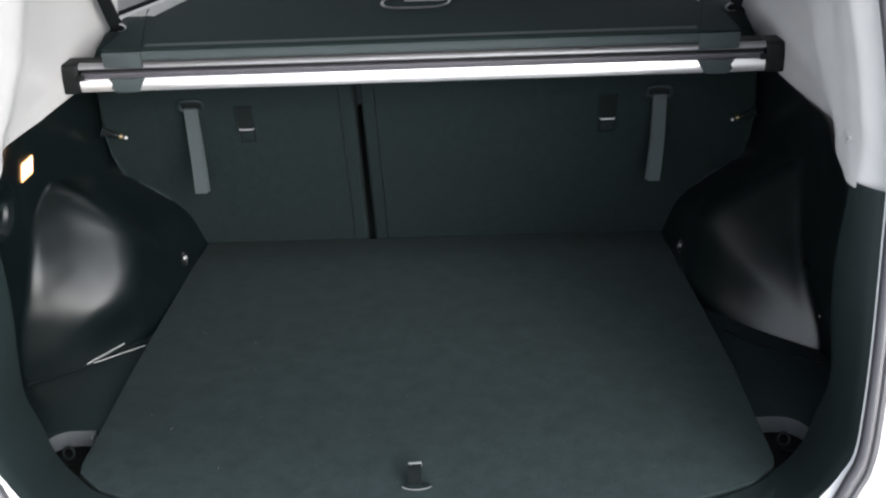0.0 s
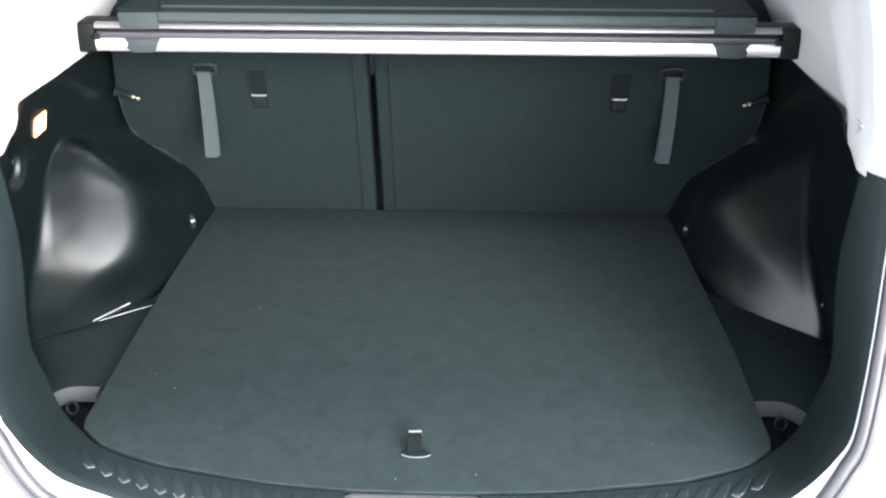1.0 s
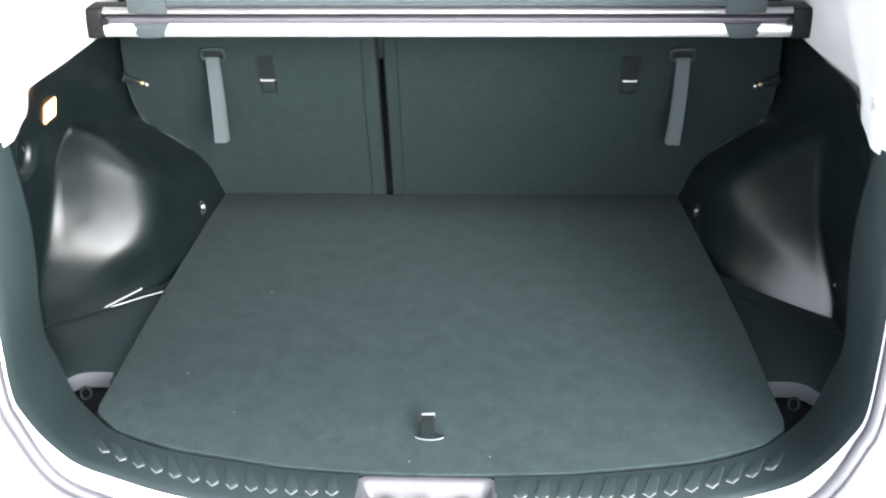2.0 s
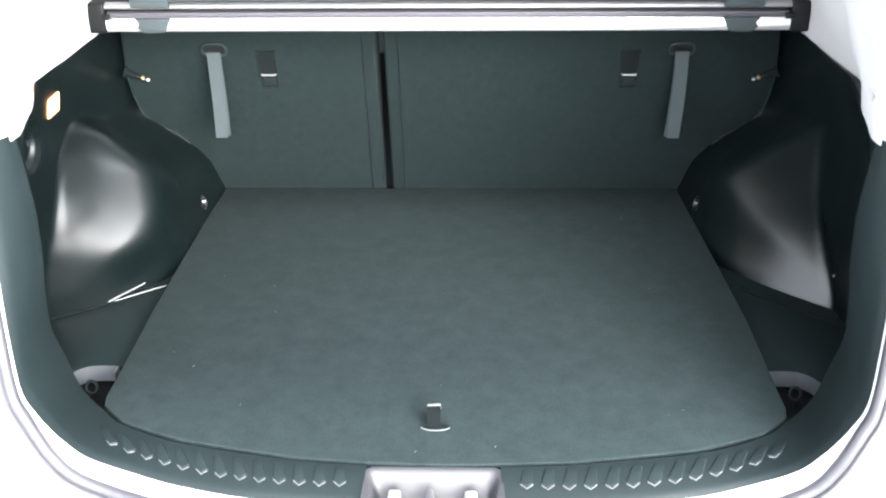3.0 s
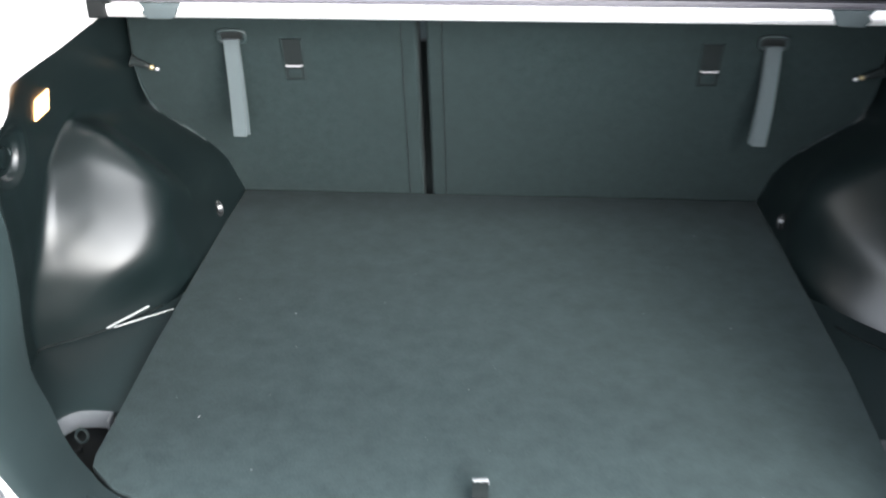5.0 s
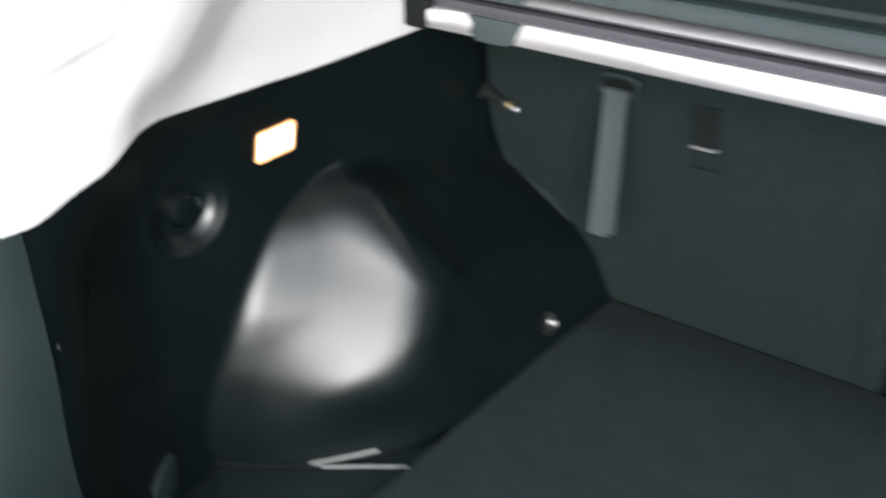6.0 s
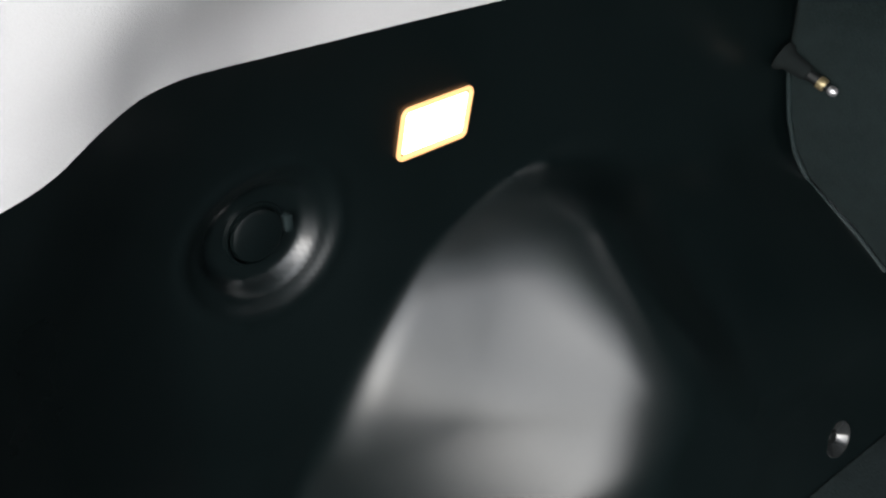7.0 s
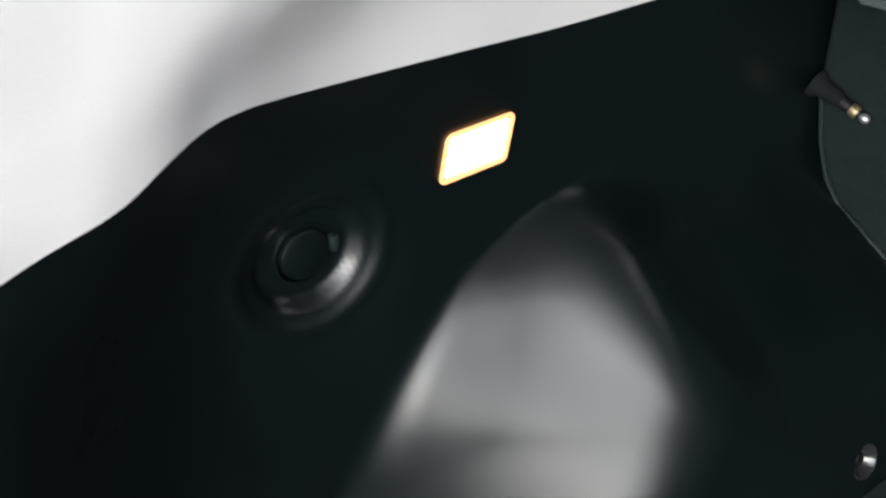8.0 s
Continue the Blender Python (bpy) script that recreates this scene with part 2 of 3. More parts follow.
OFF_SLOPE = [(-0.05, 1.38), (0.0, 1.25), (0.05, 1.03), (0.10, 0.83), (0.15, 0.66), (0.20, 0.56), (0.30, 0.50)]
OFF_BACK = [(-0.05, -0.499), (0.0, -0.476), (0.05, -0.4515), (0.10, -0.431), (0.15, -0.415), (0.20, -0.401), (0.26, -0.385)]
REAR_SLOPE = [(-0.05, 1.62), (-0.018, 1.50), (0.03, 1.34), (0.077, 1.25), (0.12, 1.03), (0.16, 0.88), (0.19, 0.82), (0.22, 0.80), (0.25, 0.83), (0.30, 1.00)]


def trim_x(y, z, off=0.0):
    """The moulded surface; off is 1 on the offside, whose arch is flatter near the floor."""
    w = wall_x(y, z)
    zp = max(z, 0.0)
    inner = -0.509 - (0.28 - 0.22 * step(-0.05, -0.30, y)) * zp - 0.5 * max(z - 0.06, 0) ** 2 - 0.010 * step(0.0, -0.4, y)
    d = y - curve(OFF_BACK if off else ARCH_BACK, z)
    slope = curve(OFF_SLOPE if off else REAR_SLOPE, z)
    rear = (w if off else -curve(WALL_MID, y)) + 0.0028 * step(-0.002, 0.018, d) * (1 - 0.75 * step(0.20, 0.29, z)) + slope * d
    if not off:
        face = -0.5914 + 1.146 * (y + 0.4) - 0.857 * (z - 0.2) + 0.65 * (z - 0.2) ** 2 + 0.52 * (y + 0.4) * (z - 0.2)
        rear = 0.45 * rear + 0.55 * smax(smin(rear, face, 0.03), w + (0.70 + 0.18 * step(0.23, 0.17, z)) * (rear - w), 0.015)
    e = curve(ARCH_TOP, y) - z
    near = (1 - off) * step(-0.26, -0.36, y)
    top = w + 0.006 * step(-0.002, 0.03, e) + (min(0.62 + 3.0 * max(e, 0.0), 1.03 + 0.41 * near) + 0.45 * step(-0.28, -0.06, y)) * e + 0.010 * step(0.0, 0.08, e) + 0.027 * near * step(0.0, 0.032, e)
    round_corner = 0.16 - (0.130 - 0.005 * off) * step(0.0, 0.14, zp)
    hump = smin(smin(inner, rear, round_corner), top, 0.055 - (0.022 + 0.003 * off) * step(-0.15, -0.30, y))
    x = smax(w, hump, 0.008 + 0.03 * step(-0.32, -0.12, y) + 0.004 * step(0.15, 0.02, z))
    r = math.hypot(y - SOCKET[0], z - SOCKET[1])
    if not off:
        x -= 0.0080 * (1 - step(0.028, 0.036, r)) + 0.0030 * (1 - step(0.036, 0.047, r)) - 0.0014 * math.exp(-((r - 0.047) / 0.005) ** 2)
    r = math.hypot(y - CLIP[0], z - CLIP[1])
    x -= 0.009 * (1 - step(0.009, 0.014, r))
    return x


def offside(p):
    """The opening's offside corner, which sits a little wider and further back than the other."""
    x, y, z = p
    k = step(0.05, 0.50, x) * step(-0.10, -0.62, y)
    return (x + 0.012 * k, y - 0.012 * k, z)


def side_trim(sign):
    def fn(u, v):
        low = -0.045
        y0 = 0.05 + (-0.80 - 0.05) * u
        z1 = curve(TRIM_TOP, y0)
        z = low + (z1 - low) * v
        end = -0.772 - 0.041 * (1 - step(0.0, 0.09, z))
        y = 0.05 + (end - 0.05) * u
        z = low + (curve(TRIM_TOP, y) - low) * v
        x, k = sign * -trim_x(y, z, max(sign, 0)), step(-0.56, -0.74, y) * max(sign, 0)
        return (x + 0.012 * k, y - 0.012 * k, z)
    return sheet(fn, 300, 160)


for sign in (-1, 1):
    t = thing("luggage_side_trim", "black moulded plastic boot side panel with bulging wheel arch", "trim panel", "boot side panels", at=(sign * 0.69, -0.35, -0.045))
    part("panel", side_trim(sign), TRIM, t)

# ---- boot floor ----
FRONT = [(-0.516, -0.800), (-0.511, -0.822), (-0.468, -0.862), (-0.37, -0.902), (-0.20, -0.938), (-0.10, -0.947), (0, -0.950)]


def floor_outline(inset=0.0):
    left = [(-0.506 + inset, -0.004), (-0.512 + inset, -0.15), (-0.516 + inset, -0.35), (-0.518 + inset, -0.55), (-0.516 + inset, -0.70)] + [(x + inset * 0.7, y + inset * 0.7) for x, y in FRONT]
    return left + [(-x, y) for x, y in reversed(left[:-1])]


ob = solo("cargo_floor", slab([offside((x, y, 0)) for x, y in floor_outline()], (0, 0, -0.02), 0.0012, 2), CARPET, "dark grey felt-covered boot floor board lying flat", "boot floor")

# ---- under-floor pan and side wells ----
def mirrored(points, sign):
    return [(sign * -p[0], *p[1:]) for p in points]


LID_LOW = [(-0.5225, -0.315), (-0.5245, -0.55), (-0.5235, -0.6885), (-0.540, -0.688), (-0.564, -0.687), (-0.582, -0.689), (-0.593, -0.695), (-0.606, -0.711), (-0.612, -0.722),
           (-0.65, -0.69), (-0.69, -0.63), (-0.708, -0.56), (-0.705, -0.50), (-0.60, -0.40)]
for sign in (-1, 1):
    solo("side_well_lid", slab([(x, y, -0.018) for x, y in mirrored(LID_LOW, sign)], (0, 0, -0.012), 0.002, 2), LID,
         "black plastic lid over the storage well beside the boot floor", "storage lid", "boot side lids")
    # tie-down well with its pale curved wall, dark bottom and lashing eye
    well = thing("tie_down_well", "tie-down recess with pale curved wall in boot corner", "tie-down", "boot tie-downs", at=(sign * 0.555, -0.76, -0.07))
    arc = [(-0.612, -0.723), (-0.606, -0.7125), (-0.600, -0.7035), (-0.593, -0.6965), (-0.583, -0.6908), (-0.573, -0.6890), (-0.560, -0.6885), (-0.547, -0.6890), (-0.5365, -0.6895)]

    def pale(u, v, arc=arc, sign=sign):
        k = u * (len(arc) - 1)
        i = min(int(k), len(arc) - 2)
        x, y = (arc[i][a] + (arc[i + 1][a] - arc[i][a]) * (k - i) for a in (0, 1))
        return (sign * -x, y - 0.002 * v, -0.0175 - 0.028 * v)
    part("curved_wall", sheet(pale, 24, 4, (0, -0.002, 0)), WELL, well, "pale grey curved plastic wall")
    part("end_wall", block((min(sign * 0.5335, sign * 0.5365), -0.712, -0.0455), (max(sign * 0.5335, sign * 0.5365), -0.6895, -0.0175), 0.0006), WELL, well, "pale grey plastic end wall")
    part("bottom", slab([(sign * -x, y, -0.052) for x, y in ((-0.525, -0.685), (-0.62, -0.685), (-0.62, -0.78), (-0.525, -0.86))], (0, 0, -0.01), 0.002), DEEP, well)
    eye = [(sign * (0.574 + 0.009 * math.cos(a)), -0.718 + 0.004 * math.sin(a), -0.040 + 0.009 * math.sin(a)) for a in (k * math.tau / 20 for k in range(20))]
    part("lashing_ring", tube(eye, 0.0022, 8, closed=True), SILL, well, "steel lashing ring")
    part("bolt", lathe([(0, 0.006), (0.007, 0.005), (0.008, 0)], pose(sign * 0.576, -0.735, -0.052), 12), DEEP, well)

pan = slab([(-0.72, 0.08, -0.075), (0.72, 0.08, -0.075), (0.72, -0.66, -0.075), (0.55, -0.90, -0.075), (0, -0.99, -0.075), (-0.55, -0.90, -0.075), (-0.72, -0.66, -0.075)], (0, 0, -0.01))
solo("boot_pan", pan, DEEP, "dark pressed pan under the boot floor", "floor pan", kind="structure")
for sign in (-1, 1):
    solo("floor_bearer", block((sign * 0.30 - 0.02, -0.84, -0.0750), (sign * 0.30 + 0.02, -0.05, -0.0205), 0.002), DEEP, "dark bearer carrying the boot floor board", "bearer", "floor bearers")

# thin black strip laid along the gap at the foot of each arch
for sign in (-1, 1):
    gap = [(sign * -(trim_x(y, -0.016) + 0.001), y, -0.0165) for y in [-0.555 + 0.0065 * k for k in range(23)]]
    solo("lid_joint_strip", tube(gap, 0.0022, 6), MATT, "thin black strip along the gap between wheel arch and well lid", "joint strip", "lid joint strips")

# the pale elastic edge of the lid on one side only
band = thing("elastic_edge_band", "pale elastic band stretched over the side well lid", "elastic band", at=(-0.57, -0.45, -0.018))
part("strand", tube([(-0.607, -0.485, -0.0135), (-0.590, -0.473, -0.013), (-0.560, -0.450, -0.013), (-0.5270, -0.4255, -0.0135)], 0.0014, 8), PALE, band)
part("strand", tube([(trim_x(y, z) + 0.002, y, z) for y, z in ((-0.487, -0.014), (-0.470, -0.010), (-0.450, -0.007), (-0.432, -0.005))], 0.0017, 8), PALE, band)

# ---- rear seat backs ----
LEAN = -0.26
EDGE = [(0.520, -0.03), (0.526, 0.010), (0.533, 0.040), (0.545, 0.080), (0.568, 0.120), (0.598, 0.148), (0.620, 0.163), (0.645, 0.181), (0.659, 0.206), (0.666, 0.240), (0.669, 0.295), (0.661, 0.36), (0.652, 0.44), (0.630, 0.478)]


def on_seat(x, z, out=0.0):
    return (x, LEAN * z - out, z + LEAN * out)


def seat_back(x_in, sign, label):
    seat = thing("rear_seat_back", label, "car seat", "rear seat backs", at=(sign * 0.3, 0.02, -0.03))
    pts = [(x_in, -0.03)] + [(sign * x, z) for x, z in EDGE] + [(x_in, 0.478)]
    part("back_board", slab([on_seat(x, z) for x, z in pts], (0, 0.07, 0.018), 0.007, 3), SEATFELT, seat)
    # piped outer edge
    part("piping", tube([on_seat(sign * (x - 0.004), z, 0.0015) for x, z in EDGE[4:11]], 0.0022, 8), LID, seat, "thin dark piping along the outer edge")
    # sewn seam beside the split
    s = 1 if sign > 0 else -1
    part("seam", tube([on_seat(x_in + s * 0.028, z, 0.0004) for z in (-0.02, 0.2, 0.35, 0.47)], 0.0011, 6), DEEP, seat)
    # tether anchor in its pocket
    cx = sign * 0.369
    frame_pts = [on_seat(cx + a, b, 0.001) for a, b in ((-0.018, 0.259), (0.018, 0.259), (0.018, 0.343), (-0.018, 0.343))]
    anchor = part("tether_anchor", tube(frame_pts, 0.0022, 8, closed=True), SEATFELT, seat, "tether anchor pocket with bright wire")
    part("pocket", slab([on_seat(cx + a, b, 0.0015) for a, b in ((-0.016, 0.261), (0.016, 0.261), (0.016, 0.341), (-0.016, 0.341))], (0, 0.001, 0)), MATT, anchor)
    part("wire", tube([on_seat(cx - 0.014, 0.2895, 0.001), on_seat(cx - 0.013, 0.2915, 0.007), on_seat(cx + 0.013, 0.2915, 0.007), on_seat(cx + 0.014, 0.2895, 0.001)], 0.0022, 8), CHROME, anchor, "bright steel wire")
    part("flap_edge", slab([on_seat(cx + a, b, 0.003) for a, b in ((-0.012, 0.265), (0.012, 0.265), (0.012, 0.283), (-0.012, 0.283))], (0, 0.003, 0), 0.001), SEATFELT, anchor)
    # strap slot
    bx = 0.468 if sign > 0 else -0.473
    ring = [on_seat(bx + 0.024 * math.copysign(abs(math.cos(a)) ** 0.6, math.cos(a)), 0.348 + 0.012 * math.copysign(abs(math.sin(a)) ** 0.6, math.sin(a)), 0.004) for a in (k * math.tau / 32 for k in range(32))]
    slot = part("strap_bezel", tube(ring, 0.0040, 10, closed=True), SILL, seat, "glossy black oval strap bezel")
    part("slot", slab([on_seat(bx + a, b, 0.002) for a, b in ((-0.022, 0.339), (0.022, 0.339), (0.022, 0.357), (-0.022, 0.357))], (0, 0.001, 0)), DEEP, slot)
    # hanging loop of webbing, swung free of the leaning board
    def loop(u, v, bx=bx, sign=sign):
        k = u
        x = bx + (v - 0.5) * (0.0265 - 0.002 * k) - (0.010 if sign > 0 else -0.007) * k + 0.002 * math.sin(3 * k)
        y = -0.101 - 0.033 * k - 0.003 * math.sin(math.pi * k)
        z = 0.343 - 0.170 * k
        return (x, y, z)
    web = part("release_strap", sheet(loop, 16, 3, (0, -0.0022, 0)), STRAP, seat, "grey woven pull strap")
    part("strap_back", sheet(lambda u, v: (loop(u, v)[0] + sign * -0.0035 * u, loop(u, v)[1] + 0.004 + 0.004 * u, loop(u, v)[2]), 16, 3, (0, 0.0018, 0)), STRAP, web)


seat_back(-0.1445, -1, "narrow rear seat back covered in dark grey felt")
seat_back(-0.1285, 1, "wide rear seat back covered in dark grey felt")
solo("seat_gap_filler", block((-0.150, 0.035, -0.06), (-0.122, 0.060, 0.30), 0.003), MATT, "black gap between the two seat backs", "seat filler", kind="structure")
for sign in (-1, 1):
    latch = thing("seat_latch_striker", "steel seat latch pin with yellow collar on side panel", "seat latch", "seat latches", at=(sign * 0.652, -0.095, 0.292))
    axis = look((sign * 0.660, -0.088, 0.296), (sign * 0.618, -0.082, 0.279)) @ pose(0, 0, 0, 180, 0, 0)
    part("mount", lathe([(0, 0.021), (0.0052, 0.0205), (0.0066, 0.018), (0.0072, 0.010), (0.0080, 0.002), (0.0115, -0.002), (0.0118, -0.006)], axis, 18), MATT, latch)
    part("neck", lathe([(0.0046, 0.018), (0.0046, 0.0285), (0.0036, 0.030), (0.0036, 0.039)], axis, 14), DEEP, latch)
    part("collar", lathe([(0.0034, 0.0365), (0.0048, 0.0360), (0.0053, 0.0345), (0.0053, 0.0310), (0.0048, 0.0295), (0.0034, 0.0290)], axis, 16), BRASS, latch, "yellow plated collar")
    part("pin", lathe([(0, 0.0470), (0.0024, 0.0464), (0.0037, 0.0446), (0.0040, 0.0425), (0.0034, 0.0402), (0.0022, 0.0385)], axis, 16), CHROME, latch, "bright steel ball tip")

# ---- luggage cover cassette ----
cover = thing("luggage_cover", "retracted luggage cover with aluminium bar and dark cloth flap", "luggage cover", at=(0, -0.25, 0.424))


def seam_x(y):
    return 0.503 + 0.072 * min((y + 0.25) / 0.30, 1.0)


def edge_x(y):
    return 0.575 - 0.25 * max(y + 0.10, 0.0)


def flap_z(y):
    return 0.4975 + 0.03 * (y + 0.25)


def profile_bar(rows, x0, x1):
    """A straight extrusion of (y, z) rows along x."""
    bm = bmesh.new()
    a = [bm.verts.new((x0, *p)) for p in rows]
    b = [bm.verts.new((x1, *p)) for p in rows]
    n = len(rows)
    for i in range(n):
        bm.faces.new((a[i], a[(i + 1) % n], b[(i + 1) % n], b[i]))
    bm.faces.new(a)
    bm.faces.new(b)
    return bm


LOWER = [(-0.246, 0.425), (-0.251, 0.427), (-0.2535, 0.434), (-0.253, 0.443), (-0.250, 0.4495), (-0.235, 0.4505), (-0.205, 0.4505), (-0.205, 0.425)]
UPPER = [(-0.248, 0.4670), (-0.2505, 0.4700), (-0.2485, 0.4745), (-0.242, 0.4780), (-0.205, 0.4780), (-0.205, 0.4670)]
part("lower_rail", profile_bar(LOWER, -0.624, 0.624), ALU, cover, "bright aluminium rail")
part("groove", profile_bar([(-0.2455, 0.4500), (-0.247, 0.4530), (-0.2465, 0.4595), (-0.243, 0.4608), (-0.206, 0.4608), (-0.206, 0.4500)], -0.622, 0.622), ALUGREY, cover, "dark grey groove strip")
# near-black bar set back between the rails, standing in for the slot's shade
part("slot", profile_bar([(-0.238, 0.4605), (-0.238, 0.4675), (-0.207, 0.4675), (-0.207, 0.4605)], -0.622, 0.622), DEEP, cover, "dark bar painting in the shade of the slot")
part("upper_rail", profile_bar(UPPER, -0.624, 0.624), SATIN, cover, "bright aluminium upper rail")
# the hem borrows the lighter webbing colour to paint in the sky it catches
part("cloth_roll", profile_bar([(-0.2450, 0.4800), (-0.2490, 0.4822), (-0.2505, 0.4870), (-0.2490, 0.4925), (-0.2455, 0.4970), (-0.2390, 0.4995), (-0.21, 0.503), (-0.21, 0.4800)], -0.505, 0.505), STRAP, cover, "cloth front hem, lightened for the sky it catches")
# near-black bar standing in for the shade below the hem
part("hem_shade", profile_bar([(-0.236, 0.4775), (-0.236, 0.4805), (-0.207, 0.4805), (-0.207, 0.4775)], -0.622, 0.622), DEEP, cover, "dark bar painting in the shade under the hem")
for sign in (-1, 1):
    cap = part("end_cap", block((min(sign * 0.624, sign * 0.659), -0.2545, 0.4235), (max(sign * 0.624, sign * 0.659), -0.195, 0.4790), 0.005, 3), DEEP, cover, "black plastic end cap")
    part("cap_latch", block((min(sign * 0.612, sign * 0.626), -0.2645, 0.4505), (max(sign * 0.612, sign * 0.626), -0.255, 0.4605), 0.002), DEEP, cap)
    low_clip = [(0.502, 0.4515), (0.508, 0.440), (0.514, 0.4275), (0.520, 0.4255), (0.556, 0.4250), (0.566, 0.434), (0.562, 0.442), (0.569, 0.4515)]
    part("cloth_clip", slab([(sign * x, -0.2575, z) for x, z in low_clip], (0, 0.006, 0), 0.0015), STRAP, cover, "grey cloth clip on the rail")
    part("cloth_band", slab([(sign * x, -0.2555, z) for x, z in ((0.503, 0.4690), (0.574, 0.4715), (0.575, 0.499), (0.503, 0.499))], (0, 0.006, 0), 0.0015), STRAP, cover, "grey cloth end band")

    def band_top(u, v, sign=sign):
        y = -0.2525 + 0.315 * u
        return (sign * (seam_x(y) + max(edge_x(y) - seam_x(y), 0.001) * v), y, flap_z(y) + 0.0035)
    part("band_top", sheet(band_top, 12, 2, (0, 0, 0.003)), FABRIC, cover)


def flap(u, v):
    y = -0.246 + 0.62 * v
    x = (u - 0.5) * 2 * min(seam_x(y) - 0.0005, edge_x(y))
    return (x, y, flap_z(y) + 0.0025 * math.sin(9 * x) * v)


part("flap", sheet(flap, 40, 12, (0, 0, 0.003)), FABRIC, cover, "dark cloth flap")
oval = [(-0.016 + 0.070 * math.copysign(abs(math.cos(a)) ** 0.5, math.cos(a)), 0.056 + 0.056 * math.sin(a), 0.5100 + 0.0016 * math.sin(a)) for a in (k * math.tau / 36 for k in range(36))]
handle = part("handle", tube(oval, 0.003, 8, closed=True), SILVER, cover, "oval grip bezel")
part("grip", block((-0.040, 0.060, 0.504), (0.045, 0.095, 0.513), 0.003), SILVER, handle)

# ---- sill and rear pillar trim round the opening ----
INNER = [(0.586, -0.764, 0.424), (0.580, -0.767, 0.36), (0.577, -0.769, 0.30), (0.581, -0.771, 0.23), (0.591, -0.766, 0.17), (0.599, -0.757, 0.10), (0.586, -0.757, 0.045), (0.566, -0.777, 0.012), (0.542, -0.801, 0.001),
         (0.512, -0.829, -0.0012), (0.466, -0.868, -0.0014), (0.372, -0.908, -0.0016), (0.20, -0.9435, -0.0016), (0.094, -0.953, -0.0016)]
OUTER = [(0.604, -0.822, 0.428), (0.600, -0.841, 0.365), (0.5955, -0.862, 0.30), (0.590, -0.884, 0.235), (0.5835, -0.904, 0.172), (0.573, -0.926, 0.103), (0.555, -0.936, 0.073), (0.537, -0.942, 0.050), (0.518, -0.946, 0.030),
         (0.489, -0.951, 0.008), (0.433, -0.958, -0.010), (0.356, -0.976, -0.020), (0.24, -0.999, -0.022), (0.097, -1.0105, -0.022)]


def along(rows, u):
    k = u * (len(rows) - 1)
    i = min(int(k), len(rows) - 2)
    p = [Vector(rows[max(0, min(len(rows) - 1, i + d))]) for d in (-1, 0, 1, 2)]
    s = k - i
    return 0.5 * ((2 * p[1]) + (p[2] - p[0]) * s + (2 * p[0] - 5 * p[1] + 4 * p[2] - p[3]) * s**2 + (3 * p[1] - p[0] - 3 * p[2] + p[3]) * s**3)


def ring_point(u):
    """Inner edge, outer edge and outward way at u, from the pillar (0) to the latch (1)."""
    a, b = along(INNER, u), along(OUTER, u)
    d = along(OUTER, min(u + 0.01, 1)) - along(OUTER, max(u - 0.01, 0))
    out = Vector((-d.z, 0, d.x))
    if out.dot(Vector((0.0, 0, 0.25)) - Vector((b.x, 0, b.z))) > 0:
        out = -out
    return a, b, out.normalized()


def sill_at(u, v):
    a, b, out = ring_point(u)
    p = a.lerp(b, v) - out * 0.006 * math.sin(math.pi * min(v * 1.02, 1)) * (0.5 + 0.5 * step(0.75, 0.45, u))
    return p + out * 0.006 * step(0.90, 1.0, v)


def sill_trim(sign):
    def fn(u, v):
        p = sill_at(u, v)
        return offside((sign * p.x, p.y, p.z))
    return sheet(fn, 90, 14)


def sill_return(sign):
    def fn(u, v):
        a, b, out = ring_point(u)
        p = a + out * 0.065 * v + Vector((0, 0.004 * v, 0))
        return offside((sign * p.x, p.y, p.z))
    return sheet(fn, 70, 3)


SAMPLES = [sill_at(0.5 + 0.5 * i / 200, j / 60) for i in range(201) for j in range(61)]


def sill_z(x, y):
    return min(SAMPLES, key=lambda p: (p.x - abs(x)) ** 2 + (p.y - y) ** 2).z


sill = thing("sill_trim", "black grained plastic loading sill trim with ribs and arrows", "sill trim", at=(0, -0.97, -0.02))
for sign in (-1, 1):
    side = part("sill_side", sill_trim(sign), SILL, sill)
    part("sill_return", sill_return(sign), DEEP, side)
    for k in range(13):
        x = 0.129 + (0.470 - 0.129) * k / 12
        yc = -0.984 + 0.069 * ((x - 0.129) / 0.341) ** 2.0
        yf = -0.957 + 0.082 * (x / 0.47) ** 2.3
        lean = 0.020 * (x - 0.1) / 0.37

        def up(px, py, h):
            return offside((sign * px, py, sill_z(px, py) + h))
        corners = [(x - 0.0065 + lean, yf - 0.006), (x - 0.0035 + lean, yf - 0.004), (x + 0.0035 + lean, yf - 0.004), (x + 0.0065 + lean, yf - 0.006), (x + 0.0095, yc + 0.005), (x, yc + 0.000), (x - 0.0095, yc + 0.005)]
        part("rib", slab([up(px, py, 0.0018) for px, py in corners], (0, 0, -0.005), 0.0017, 3), RIB, sill)
        w, tilt = 0.0085, 0.30 * (x - 0.1) / 0.37
        arrow = [up(x - w, yc + 0.0035 - tilt * w, 0.0008), up(x, yc - 0.0025, 0.0008), up(x + w, yc + 0.0035 + tilt * w, 0.0008)]
        part("arrow", tube(arrow, 0.0009, 6), ARROW, sill)

latch_cover = thing("latch_cover", "silver grey tailgate latch cover with striker in sill", "latch cover", at=(0, -0.98, -0.03))


